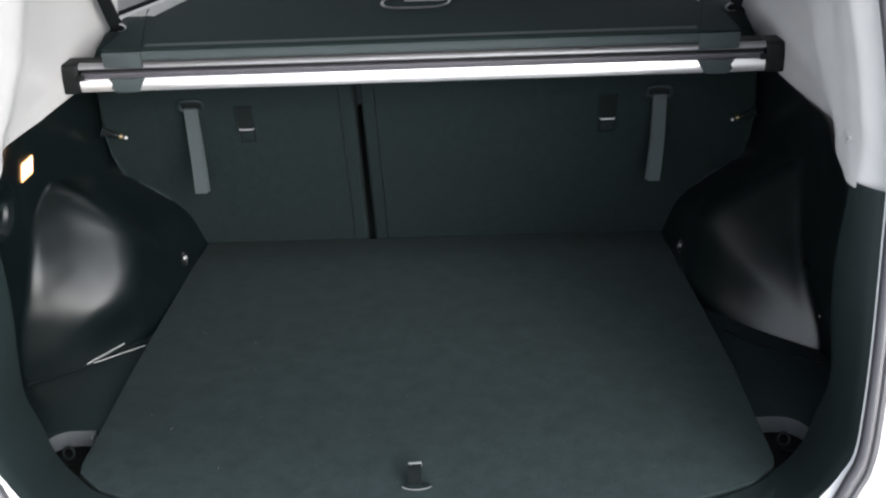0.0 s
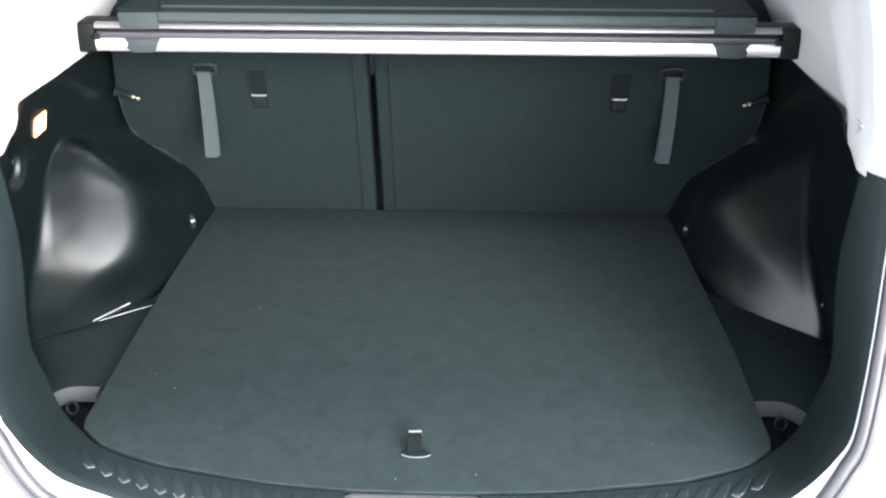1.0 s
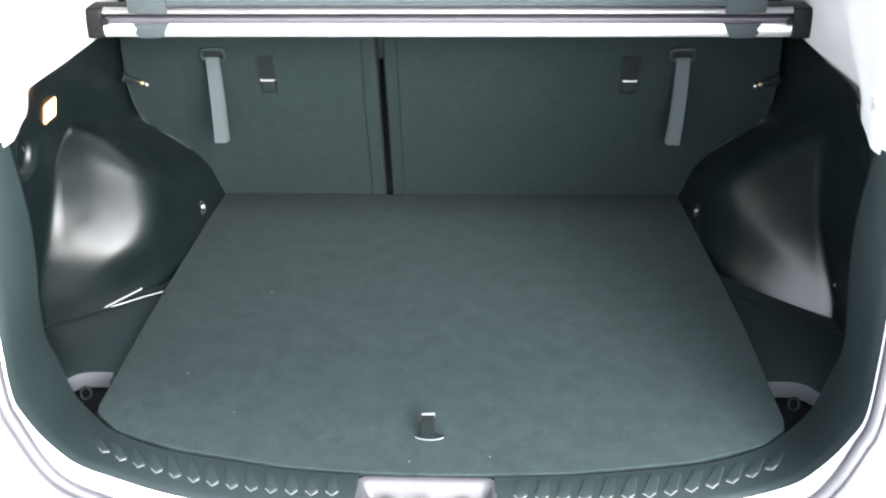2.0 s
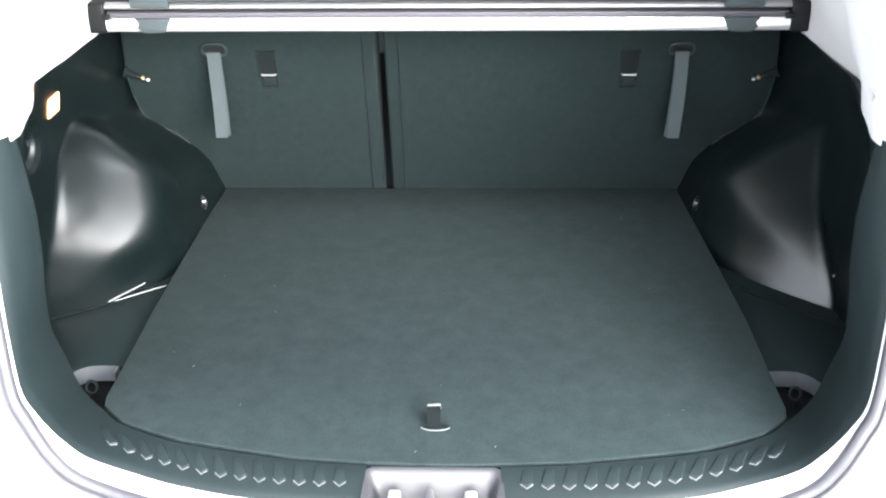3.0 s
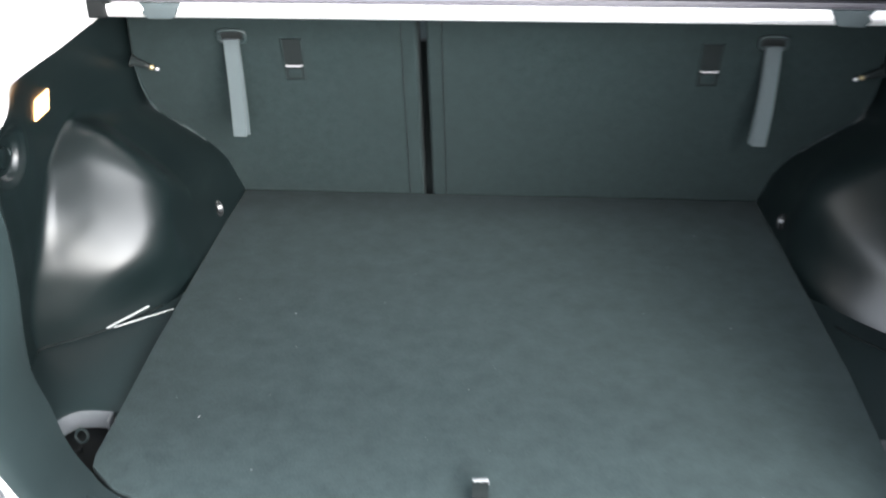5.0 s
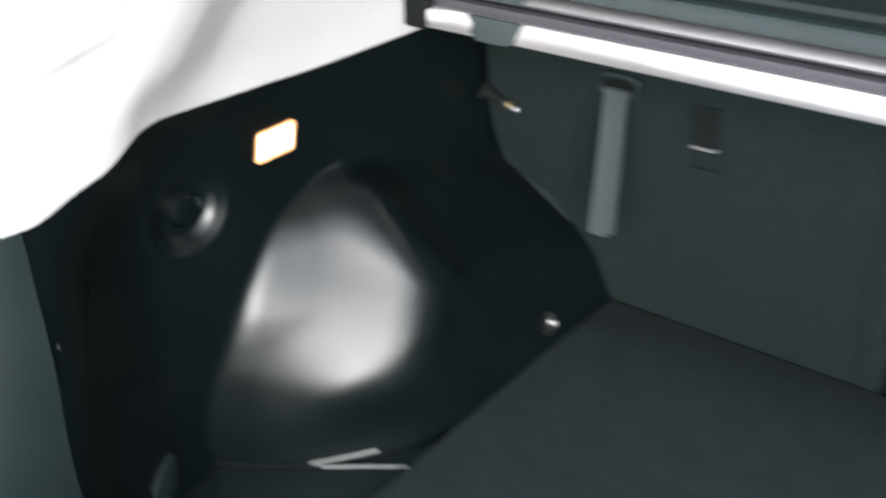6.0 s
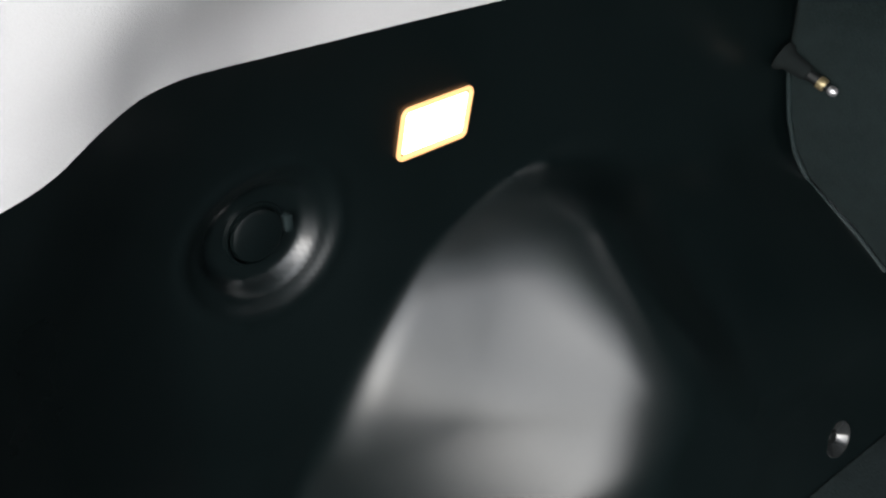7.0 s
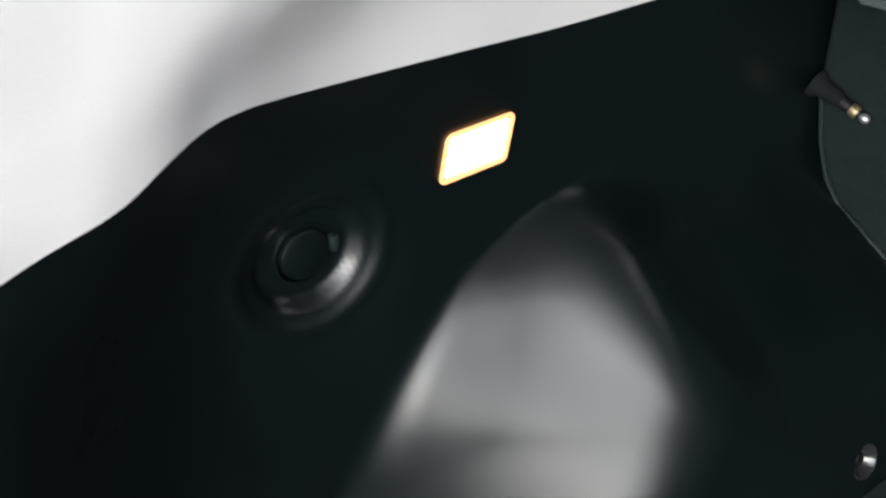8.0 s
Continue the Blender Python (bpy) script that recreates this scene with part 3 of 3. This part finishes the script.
def cover_fn(u, v):
    a = u * 2 - 1
    side = abs(a)
    y = -0.953 - 0.072 * v - 0.006 * max(side - 0.90, 0) / 0.10 * (1 - v)
    dish = step(1.00, 0.82, side + 0.15 * v) * step(0.04, 0.40, v)
    return (0.001 + a * 0.0955 * (1 + 0.05 * v), y, -0.0035 - 0.034 * dish - 0.014 * v)


part("cover_shell", sheet(cover_fn, 72, 30, (0, 0, -0.003)), SILVER, latch_cover)
part("striker", tube([(-0.004, -0.985, -0.05), (-0.004, -0.988, -0.018), (-0.003, -1.012, -0.016), (-0.003, -1.016, -0.05)], 0.0055, 10), CHROME, latch_cover, "bright steel striker loop")
for sign in (-1, 1):
    part("guide_block", block((sign * 0.053 - 0.009, -1.02, -0.052), (sign * 0.053 + 0.009, -0.982, -0.017), 0.005, 3), GUIDE_NOTCH_GREY, latch_cover, "pale guide block")

# ---- pale pillar trim ----
PILLAR_PLAN = [(-0.90, 0.610), (-0.84, 0.604), (-0.76, 0.594), (-0.70, 0.591), (-0.66, 0.597), (-0.635, 0.607), (-0.60, 0.622), (-0.57, 0.632), (-0.50, 0.641), (-0.35, 0.652), (-0.20, 0.656), (0.10, 0.656)]


CREASE = [(-0.80, 0.450), (-0.764, 0.486), (-0.755, 0.497), (-0.738, 0.511), (-0.701, 0.521), (-0.667, 0.528), (-0.60, 0.535)]


def pillar_trim(sign, nu=180, nv=170):
    def fn(u, v):
        z_top = 0.98
        y0 = 0.09 + (-0.822 - 0.09) * u
        zl = curve(TRIM_TOP, y0) - 0.001 - 0.006 * step(-0.70, -0.76, y0)
        z = zl + (z_top - zl) * v
        back = -0.822 + 0.33 * (z - zl)
        y = 0.09 + (back - 0.09) * u
        x = curve(PILLAR_PLAN, y - (0.85 * min(max(z - 0.43, 0), 0.13) + 0.33 * max(z - 0.56, 0)) * step(-0.1, -0.45, y))
        x += (-wall_x(y0, zl) - 0.0015 - x) * step(0.10, 0.0, v)
        x -= 0.004 * step(-0.70, -0.76, y0)
        x -= 0.17 * max(z - 0.45, 0) ** 1.2 + 0.03 * max(z - 0.45, 0) * step(-0.55, -0.75, y)
        x += 0.020 * step(0.955, 1.0, u)
        x -= (0.0030 if sign < 0 else 0.0010) * step(-0.003, 0.004, z - curve(CREASE, y)) * step(-0.640, -0.675, y)
        return offside((sign * x, y, z))
    return sheet(fn, nu, nv)


grid = pillar_trim(1, 240, 160)
PILLAR_GRID = [v.co.copy() for v in grid.verts if v.co.y < -0.64 and v.co.z < 0.5]
grid.free()


def pillar_x(y, z):
    return min(PILLAR_GRID, key=lambda p: (p.y - y) ** 2 + (p.z - z) ** 2).x


for sign in (-1, 1):
    t = thing("pillar_trim", "pale grey plastic rear pillar trim above the boot panel", "pillar trim", "rear pillar trims", at=(sign * 0.63, -0.5, 0.42))
    part("pillar_panel", pillar_trim(sign), PILLAR, t)
    # a thin grey plate paints in the shade of a small notch, under its lip
    for name, mat, out, pts in (("notch_shade", GUIDE_NOTCH_GREY, 0.0008, ((-0.744, 0.469), (-0.724, 0.4705), (-0.7265, 0.466), (-0.7315, 0.456))), ("notch_lip", PILLAR, 0.0030, ((-0.7465, 0.4695), (-0.744, 0.4725), (-0.723, 0.474), (-0.724, 0.4708)))):
        part(name, slab([(sign * (pillar_x(y, z) - out), y, z) for y, z in pts], (sign * 0.006, 0, 0), 0.0004), mat, t)

# ---- body round the opening ----
UP = [(0.604, -0.822, 0.428), (0.602, -0.785, 0.53), (0.588, -0.744, 0.655), (0.560, -0.690, 0.82), (0.520, -0.650, 0.94), (0.44, -0.628, 1.00), (0.25, -0.615, 1.035), (0.0, -0.61, 1.045)]


def opening(u):
    """The painted edge, from the latch (0) round to the roof (1), with its outward way."""
    if u < 0.55:
        _, b, out = ring_point(1 - u / 0.55)
        return b, out
    s = (u - 0.55) / 0.45
    b = along(UP, s)
    d = along(UP, min(s + 0.01, 1)) - along(UP, max(s - 0.01, 0))
    out = Vector((d.z, 0, -d.x)).normalized()
    return b, out


def low_share(u):
    return step(0.34, 0.12, u)


def shell(sign):
    # rows: how far out, how far back
    def fn(u, v):
        b, out = opening(u)
        if u < 1e-9:
            b = Vector((0.0, b.y - 0.002, b.z))
        low = low_share(u)
        rows = [(0.004, 0.0), (0.016 + 0.010 * low, -0.010), (0.030 + 0.02 * low, -0.014), (0.042 + 0.012 * low, -0.006), (0.055 + 0.01 * low, -0.018), (0.085, -0.030), (0.125, -0.020), (0.18, 0.03), (0.215, 0.16)]
        k = v * (len(rows) - 1)
        i = min(int(k), len(rows) - 2)
        o, y = (rows[i][a] + (rows[i + 1][a] - rows[i][a]) * (k - i) for a in (0, 1))
        if low > 0 and o > 0.09:
            y -= low * 0.14 * step(0.09, 0.2, o)
        p = b + out * o + Vector((0, y, 0))
        return offside((sign * p.x, p.y, p.z))
    return sheet(fn, 110, 24)


car = thing("car_body", "white painted car body round the open boot", "car", at=(0, 0.9, -0.72))
for sign in (-1, 1):
    part("rear_quarter", shell(sign), PAINT, car)

    def flank(u, v, sign=sign):
        y = -0.60 + 3.9 * u
        z = -0.40 + 1.40 * v
        x = 0.80 + 0.05 * math.sin(math.pi * min(v * 1.1, 1)) - 0.22 * step(0.72, 1.0, v)
        return (sign * x, y, z)
    bm = sheet(flank, 26, 18)
    gone = [f for f in bm.faces if 0.44 < f.calc_center_median().z < 0.90 and 0.25 < f.calc_center_median().y < 2.3]
    bmesh.ops.delete(bm, geom=gone, context="FACES")
    part("flank", bm, PAINT, car)
    for y in (-0.05, 2.55):
        hub = pose(sign * 0.70, y, -0.40, 0, 90 * sign, 0)
        tyre = part("wheel", lathe([(0.20, -0.09), (0.29, -0.10), (0.315, -0.085), (0.32, 0), (0.315, 0.085), (0.29, 0.10), (0.20, 0.09), (0.20, -0.09)], hub, 32), TYRE, car)
        part("rim", lathe([(0, 0.05), (0.05, 0.055), (0.07, 0.04), (0.17, 0.06), (0.20, 0.09), (0.20, -0.08), (0.10, -0.02), (0, -0.02)], hub, 24), ALUGREY, tyre)


def seal_points():
    pts = []
    for k in range(0, 101):
        b, out = opening(k / 100)
        low = low_share(k / 100)
        pts.append(b + out * (0.011 + 0.026 * low) + Vector((0, -0.014, 0)))
    pts[0].x = 0
    left = [Vector((-p.x, p.y, p.z)) for p in reversed(pts[1:-1])]
    return [Vector(offside(p)) for p in pts + left]


seal = thing("tailgate_seal", "grey rubber weather seal round the boot opening", "weather seal", at=(0, -1.02, -0.07))
part("bulb", tube(seal_points(), 0.0095, 10, closed=True), RUBBER, seal)
part("lip", tube([p + Vector((p.x * 0.012, -0.009, -0.006 if p.z < 0.1 else 0)) for p in seal_points()], 0.0045, 8, closed=True), RUBBER, seal)


# ---- bumper, roof, cabin ----
def bumper(u, v):
    a = (u - 0.5) * 2
    x = 0.80 * a
    y = -1.16 + 0.30 * abs(a) ** 2.6 + 0.03 * (1 - v)
    z = -0.52 + 0.32 * v
    return (x, y, z)


part("rear_bumper", sheet(bumper, 40, 8), PAINT, car)
part("roof", sheet(lambda u, v: (0.62 * (u * 2 - 1), -0.62 + 3.0 * v, 1.075 - 0.09 * (u * 2 - 1) ** 4 - 0.02 * v), 20, 10, (0, 0, 0.006)), PAINT, car)
solo("ceiling", sheet(lambda u, v: (0.60 * (u * 2 - 1), -0.60 + 2.9 * v, 1.045 - 0.085 * (u * 2 - 1) ** 4 - 0.02 * v), 20, 10, (0, 0, 0.01)), PILLAR, "pale grey cloth headlining", "ceiling", kind="structure")
solo("cabin_floor", slab([(-0.72, 0.09, -0.25), (0.72, 0.09, -0.25), (0.72, 2.4, -0.25), (-0.72, 2.4, -0.25)], (0, 0, -0.03)), CARPET, "dark carpet of the passenger cabin", "cabin floor", kind="structure")
solo("dashboard_bulkhead", block((-0.72, 2.38, -0.28), (0.72, 2.46, 0.55), 0.02), SILL, "dark dashboard closing the cabin", "bulkhead", kind="structure")
for sign in (-1, 1):
    door = thing("rear_door_trim", "pale rear door trim with dark window strip", "door trim", "rear door trims", at=(sign * 0.7, 0.8, -0.25))
    card = [(sign * 0.69, y, z) for y, z in ((0.02, -0.25), (2.36, -0.25), (2.36, 0.33), (0.60, 0.432), (0.02, 0.484))]
    part("door_card", slab(card, (sign * 0.045, 0, 0), 0.006, 2), PILLAR, door)
    part("window_strip", tube([(sign * 0.705, 0.02, 0.488), (sign * 0.705, 0.60, 0.437), (sign * 0.705, 2.36, 0.335)], 0.005, 8), MATT, door)
    belt = thing("seat_belt", "black seat belt webbing running down to the seat", "seat belt", "seat belts", at=(sign * 0.63, -0.02, 0.47))

    def web(u, v, sign=sign):
        return (sign * (0.632 - 0.012 * u - 0.01 * v), -0.016 - 0.12 * u + 0.042 * v, 0.478 + 0.135 * u)
    part("webbing", sheet(web, 8, 2, (0.0015, 0, 0)), MATT, belt)
    part("tongue", tube([(sign * (0.622 + 0.012 * math.cos(a)), 0.0, 0.488 + 0.008 * math.sin(a)) for a in (k * math.tau / 16 for k in range(16))], 0.002, 8, closed=True), CHROME, belt, "bright belt tongue")
    bolster = thing("seat_bolster", "dark cloth side bolster beside the rear seat back", "seat bolster", "seat bolsters", at=(sign * 0.63, 0.0, 0.25))
    part("cushion", block((min(sign * 0.585, sign * 0.672), 0.012, 0.25), (max(sign * 0.585, sign * 0.672), 0.17, 0.480), 0.02, 4), FABRIC, bolster)


# ---- raised tailgate over the opening ----
def gate(u, v):
    a = u * 2 - 1
    return (0.60 * a * (1 - 0.06 * v), -0.64 - 0.95 * v, 1.075 + 0.42 * v - 0.05 * a * a)


GATE_SKIN = Vector((0, 0.03, 0.05))
bm = sheet(gate, 24, 18, GATE_SKIN)
gone = []
for f in bm.faces:
    c = f.calc_center_median()
    if abs(f.normal.x) < 0.9 and -0.64 - 0.95 * 0.52 < c.y < -0.64 - 0.95 * 0.055 + 0.03 and abs(c.x) < 0.49:
        gone.append(f)
bmesh.ops.delete(bm, geom=gone, context="FACES")
tailgate = part("tailgate", bm, PAINT, car, "white raised tailgate with glass and pale lining")
part("lining", sheet(lambda u, v: Vector(gate(0.06 + 0.88 * u, 0.60 + 0.37 * v)) + Vector((0, 0, -0.008)), 16, 8, (0, 0, 0.003)), SILL, tailgate, "black tailgate lining")
pane = part("rear_window", sheet(lambda u, v: Vector(gate(0.06 + 0.88 * u, 0.035 + 0.54 * v)) + GATE_SKIN * 0.5, 16, 8, (0, 0, 0.004)), GLASS, tailgate, "lightly tinted rear window")
pane.visible_shadow = False

# ---- lit boot lamp ----
lamp = thing("boot_lamp", "lit rectangular warm boot lamp in black side panel", "lamp", at=(-0.671, -0.437, 0.344))


def on_wall(y, z, out=0.0):
    return (trim_x(y, z) + out, y, z)


def lamp_outline(inset, out, n=5, corner=0.0045):
    """A rounded rectangle on the wall round the lamp, drawn in by inset."""
    y0, y1, z0, z1, r = -0.4745 + inset, -0.4205 - inset, 0.3345 + inset, 0.3692 - inset, corner - inset * 0.6
    points = []
    for cy, cz, a0 in ((y1 - r, z1 - r, 0), (y0 + r, z1 - r, 90), (y0 + r, z0 + r, 180), (y1 - r, z0 + r, 270)):
        for k in range(n + 1):
            a = radians(a0 + 90 * k / n)
            y, z = cy + r * math.cos(a), cz + r * math.sin(a)
            points.append(on_wall(y, z + 0.0015 * (y1 - y) / (y1 - y0), out))
    return points


part("lens", slab(lamp_outline(0.0038, 0.0), (0.0012, 0, 0.0002), 0.0004, 2), GLOW, lamp, "glowing warm white lens")
part("lamp_rim", tube(lamp_outline(0.0014, 0.0008), 0.0015, 10, closed=True), GLOWRIM, lamp, "amber glowing rim of the lens")

# ---- power socket cap, clips, screws, hook ----
sock = thing("power_socket", "round black power socket cap in a dished surround", "socket", at=on_wall(*SOCKET))
face = Matrix.Translation((wall_x(*SOCKET) - 0.0085, *SOCKET)) @ pose(0, 0, 0, 0, 90, 0)
part("cap", lathe([(0, 0.004), (0.0125, 0.0036), (0.0148, 0.0026), (0.0155, 0.0)], face, 32), TRIM, sock)
part("collar", lathe([(0.0165, -0.001), (0.0172, 0.001), (0.0182, 0.001), (0.0190, -0.001)], face, 32), TRIM, sock)
part("tab", block((wall_x(*SOCKET) - 0.013, SOCKET[0] + 0.016, SOCKET[1] - 0.004), (wall_x(*SOCKET) - 0.004, SOCKET[0] + 0.021, SOCKET[1] + 0.006), 0.001), SILL, sock)
for sign in (-1, 1):
    clip = thing("trim_clip", "small round black trim clip in the wheel arch", "clip", "trim clips", at=(sign * 0.525, *CLIP))
    way = Vector((sign * -1, -0.1, 0.3)).normalized()
    m = Matrix.Translation((sign * -(trim_x(*CLIP) + 0.0095), *CLIP)) @ way.to_track_quat("Z", "Y").to_matrix().to_4x4()
    part("rim", lathe([(0.0070, -0.0085), (0.0078, -0.0072), (0.0100, -0.0042), (0.0135, 0.0000), (0.0145, 0.0008), (0.0155, 0.0008), (0.0165, -0.0015)], m, 32), CLIPS, clip, "glossy clip recess")
    part("head", lathe([(0, -0.0035), (0.0045, -0.0040), (0.0058, -0.0055), (0.0060, -0.0090)], m, 18), DEEP, clip)
    screw_x = -0.587 if sign < 0 else -trim_x(*SCREW[1], 1.0) - 0.001
    screw = thing("trim_screw", "small recessed screw in the black side panel", "screw", "trim screws", at=(screw_x, *SCREW[sign]))
    m = Matrix.Translation((screw_x, *SCREW[sign])) @ Vector((sign * -1, 0.6, 0)).normalized().to_track_quat("Z", "Y").to_matrix().to_4x4()
    part("screw_head", lathe([(0, 0.001), (0.0015, 0.0015), (0.003, 0.0020), (0.0042, 0.001), (0.0046, -0.002)], m, 14), SILVER, screw)
    hook = thing("bag_hook_cover", "rounded black cover over a recess in side panel", "cover", "recess covers", at=(sign * 0.67, -0.62, 0.03))
    pts = [(-0.650, 0.004), (-0.622, 0.006), (-0.612, 0.014), (-0.612, 0.052), (-0.618, 0.058), (-0.640, 0.050), (-0.652, 0.036)]
    part("cover_plate", slab([(sign * -(trim_x(y, z) - 0.002), y, z) for y, z in pts], (sign * -0.006, 0.002, 0), 0.002, 2), SILL, hook)

# ---- floor pull tab and lint ----
tab = thing("floor_pull_tab", "black fabric pull tab in the boot floor", "pull tab", at=(0.0, -0.85, 0.0))
part("loop", sheet(lambda u, v: (0.020 * (u - 0.5) - 0.003, -0.868 + 0.026 * v, 0.001 + 0.021 * math.sin(v * math.pi * 0.62)), 6, 12, (0, 0.0015, 0.001)), MATT, tab)
part("fold", tube([(-0.0125, -0.8440, 0.0200), (0.007, -0.8425, 0.0205)], 0.0040, 10), PALE, tab, "pale folded edge")
part("grommet", slab([(0.022 * math.cos(a), -0.868 + 0.010 * math.sin(a), 0.0006) for a in (math.pi + k * math.pi / 16 for k in range(17))] + [(0.016, -0.862, 0.0006), (-0.016, -0.862, 0.0006)], (0, 0, 0.0015), 0.0004), SILL, tab)
part("grommet_edge", tube([(0.022 * math.cos(a), -0.868 + 0.010 * math.sin(a), 0.0022) for a in (math.pi * 1.1 + k * math.pi * 0.8 / 16 for k in range(17))], 0.0009, 6), PALE, tab)

# lint caught in the felt
lint = bmesh.new()
rng = random.Random(4)
for k in range(22):
    lx, ly = rng.uniform(-0.46, 0.46), rng.uniform(-0.90, -0.12)
    if k < 4:
        lx, ly = ((-0.026, -0.925), (0.088, -0.912), (-0.315, -0.45), (-0.40, -0.715))[k]
    a, size = rng.uniform(0, math.pi), rng.uniform(0.0006, 0.0013) if k > 3 else 0.0022
    c, s = math.cos(a) * size, math.sin(a) * size
    vs = [lint.verts.new((lx + c * p - s * q * 0.4, ly + s * p + c * q * 0.4, 0.0008 + 0.0006 * h)) for p, q, h in ((-1, -0.5, 0), (1, -0.4, 0), (1, 0.5, 0), (-1, 0.4, 0), (0, 0, 1))]
    for i in range(4):
        lint.faces.new((vs[i], vs[(i + 1) % 4], vs[4]))
solo("lint", lint, PALE, "tiny pale lint specks scattered on the felt floor", "lint", kind="stuff")

# ---- ground ----
# extra pale ground, added to lengthen the reflection on the wheel arch
solo("ground", sheet(lambda u, v: ((u - 0.5) * 400, (v - 0.5) * 400, -0.72), 4, 4), BOUNCE_GROUND, "ground round the car, made pale to bounce light into the boot", "ground", kind="structure")
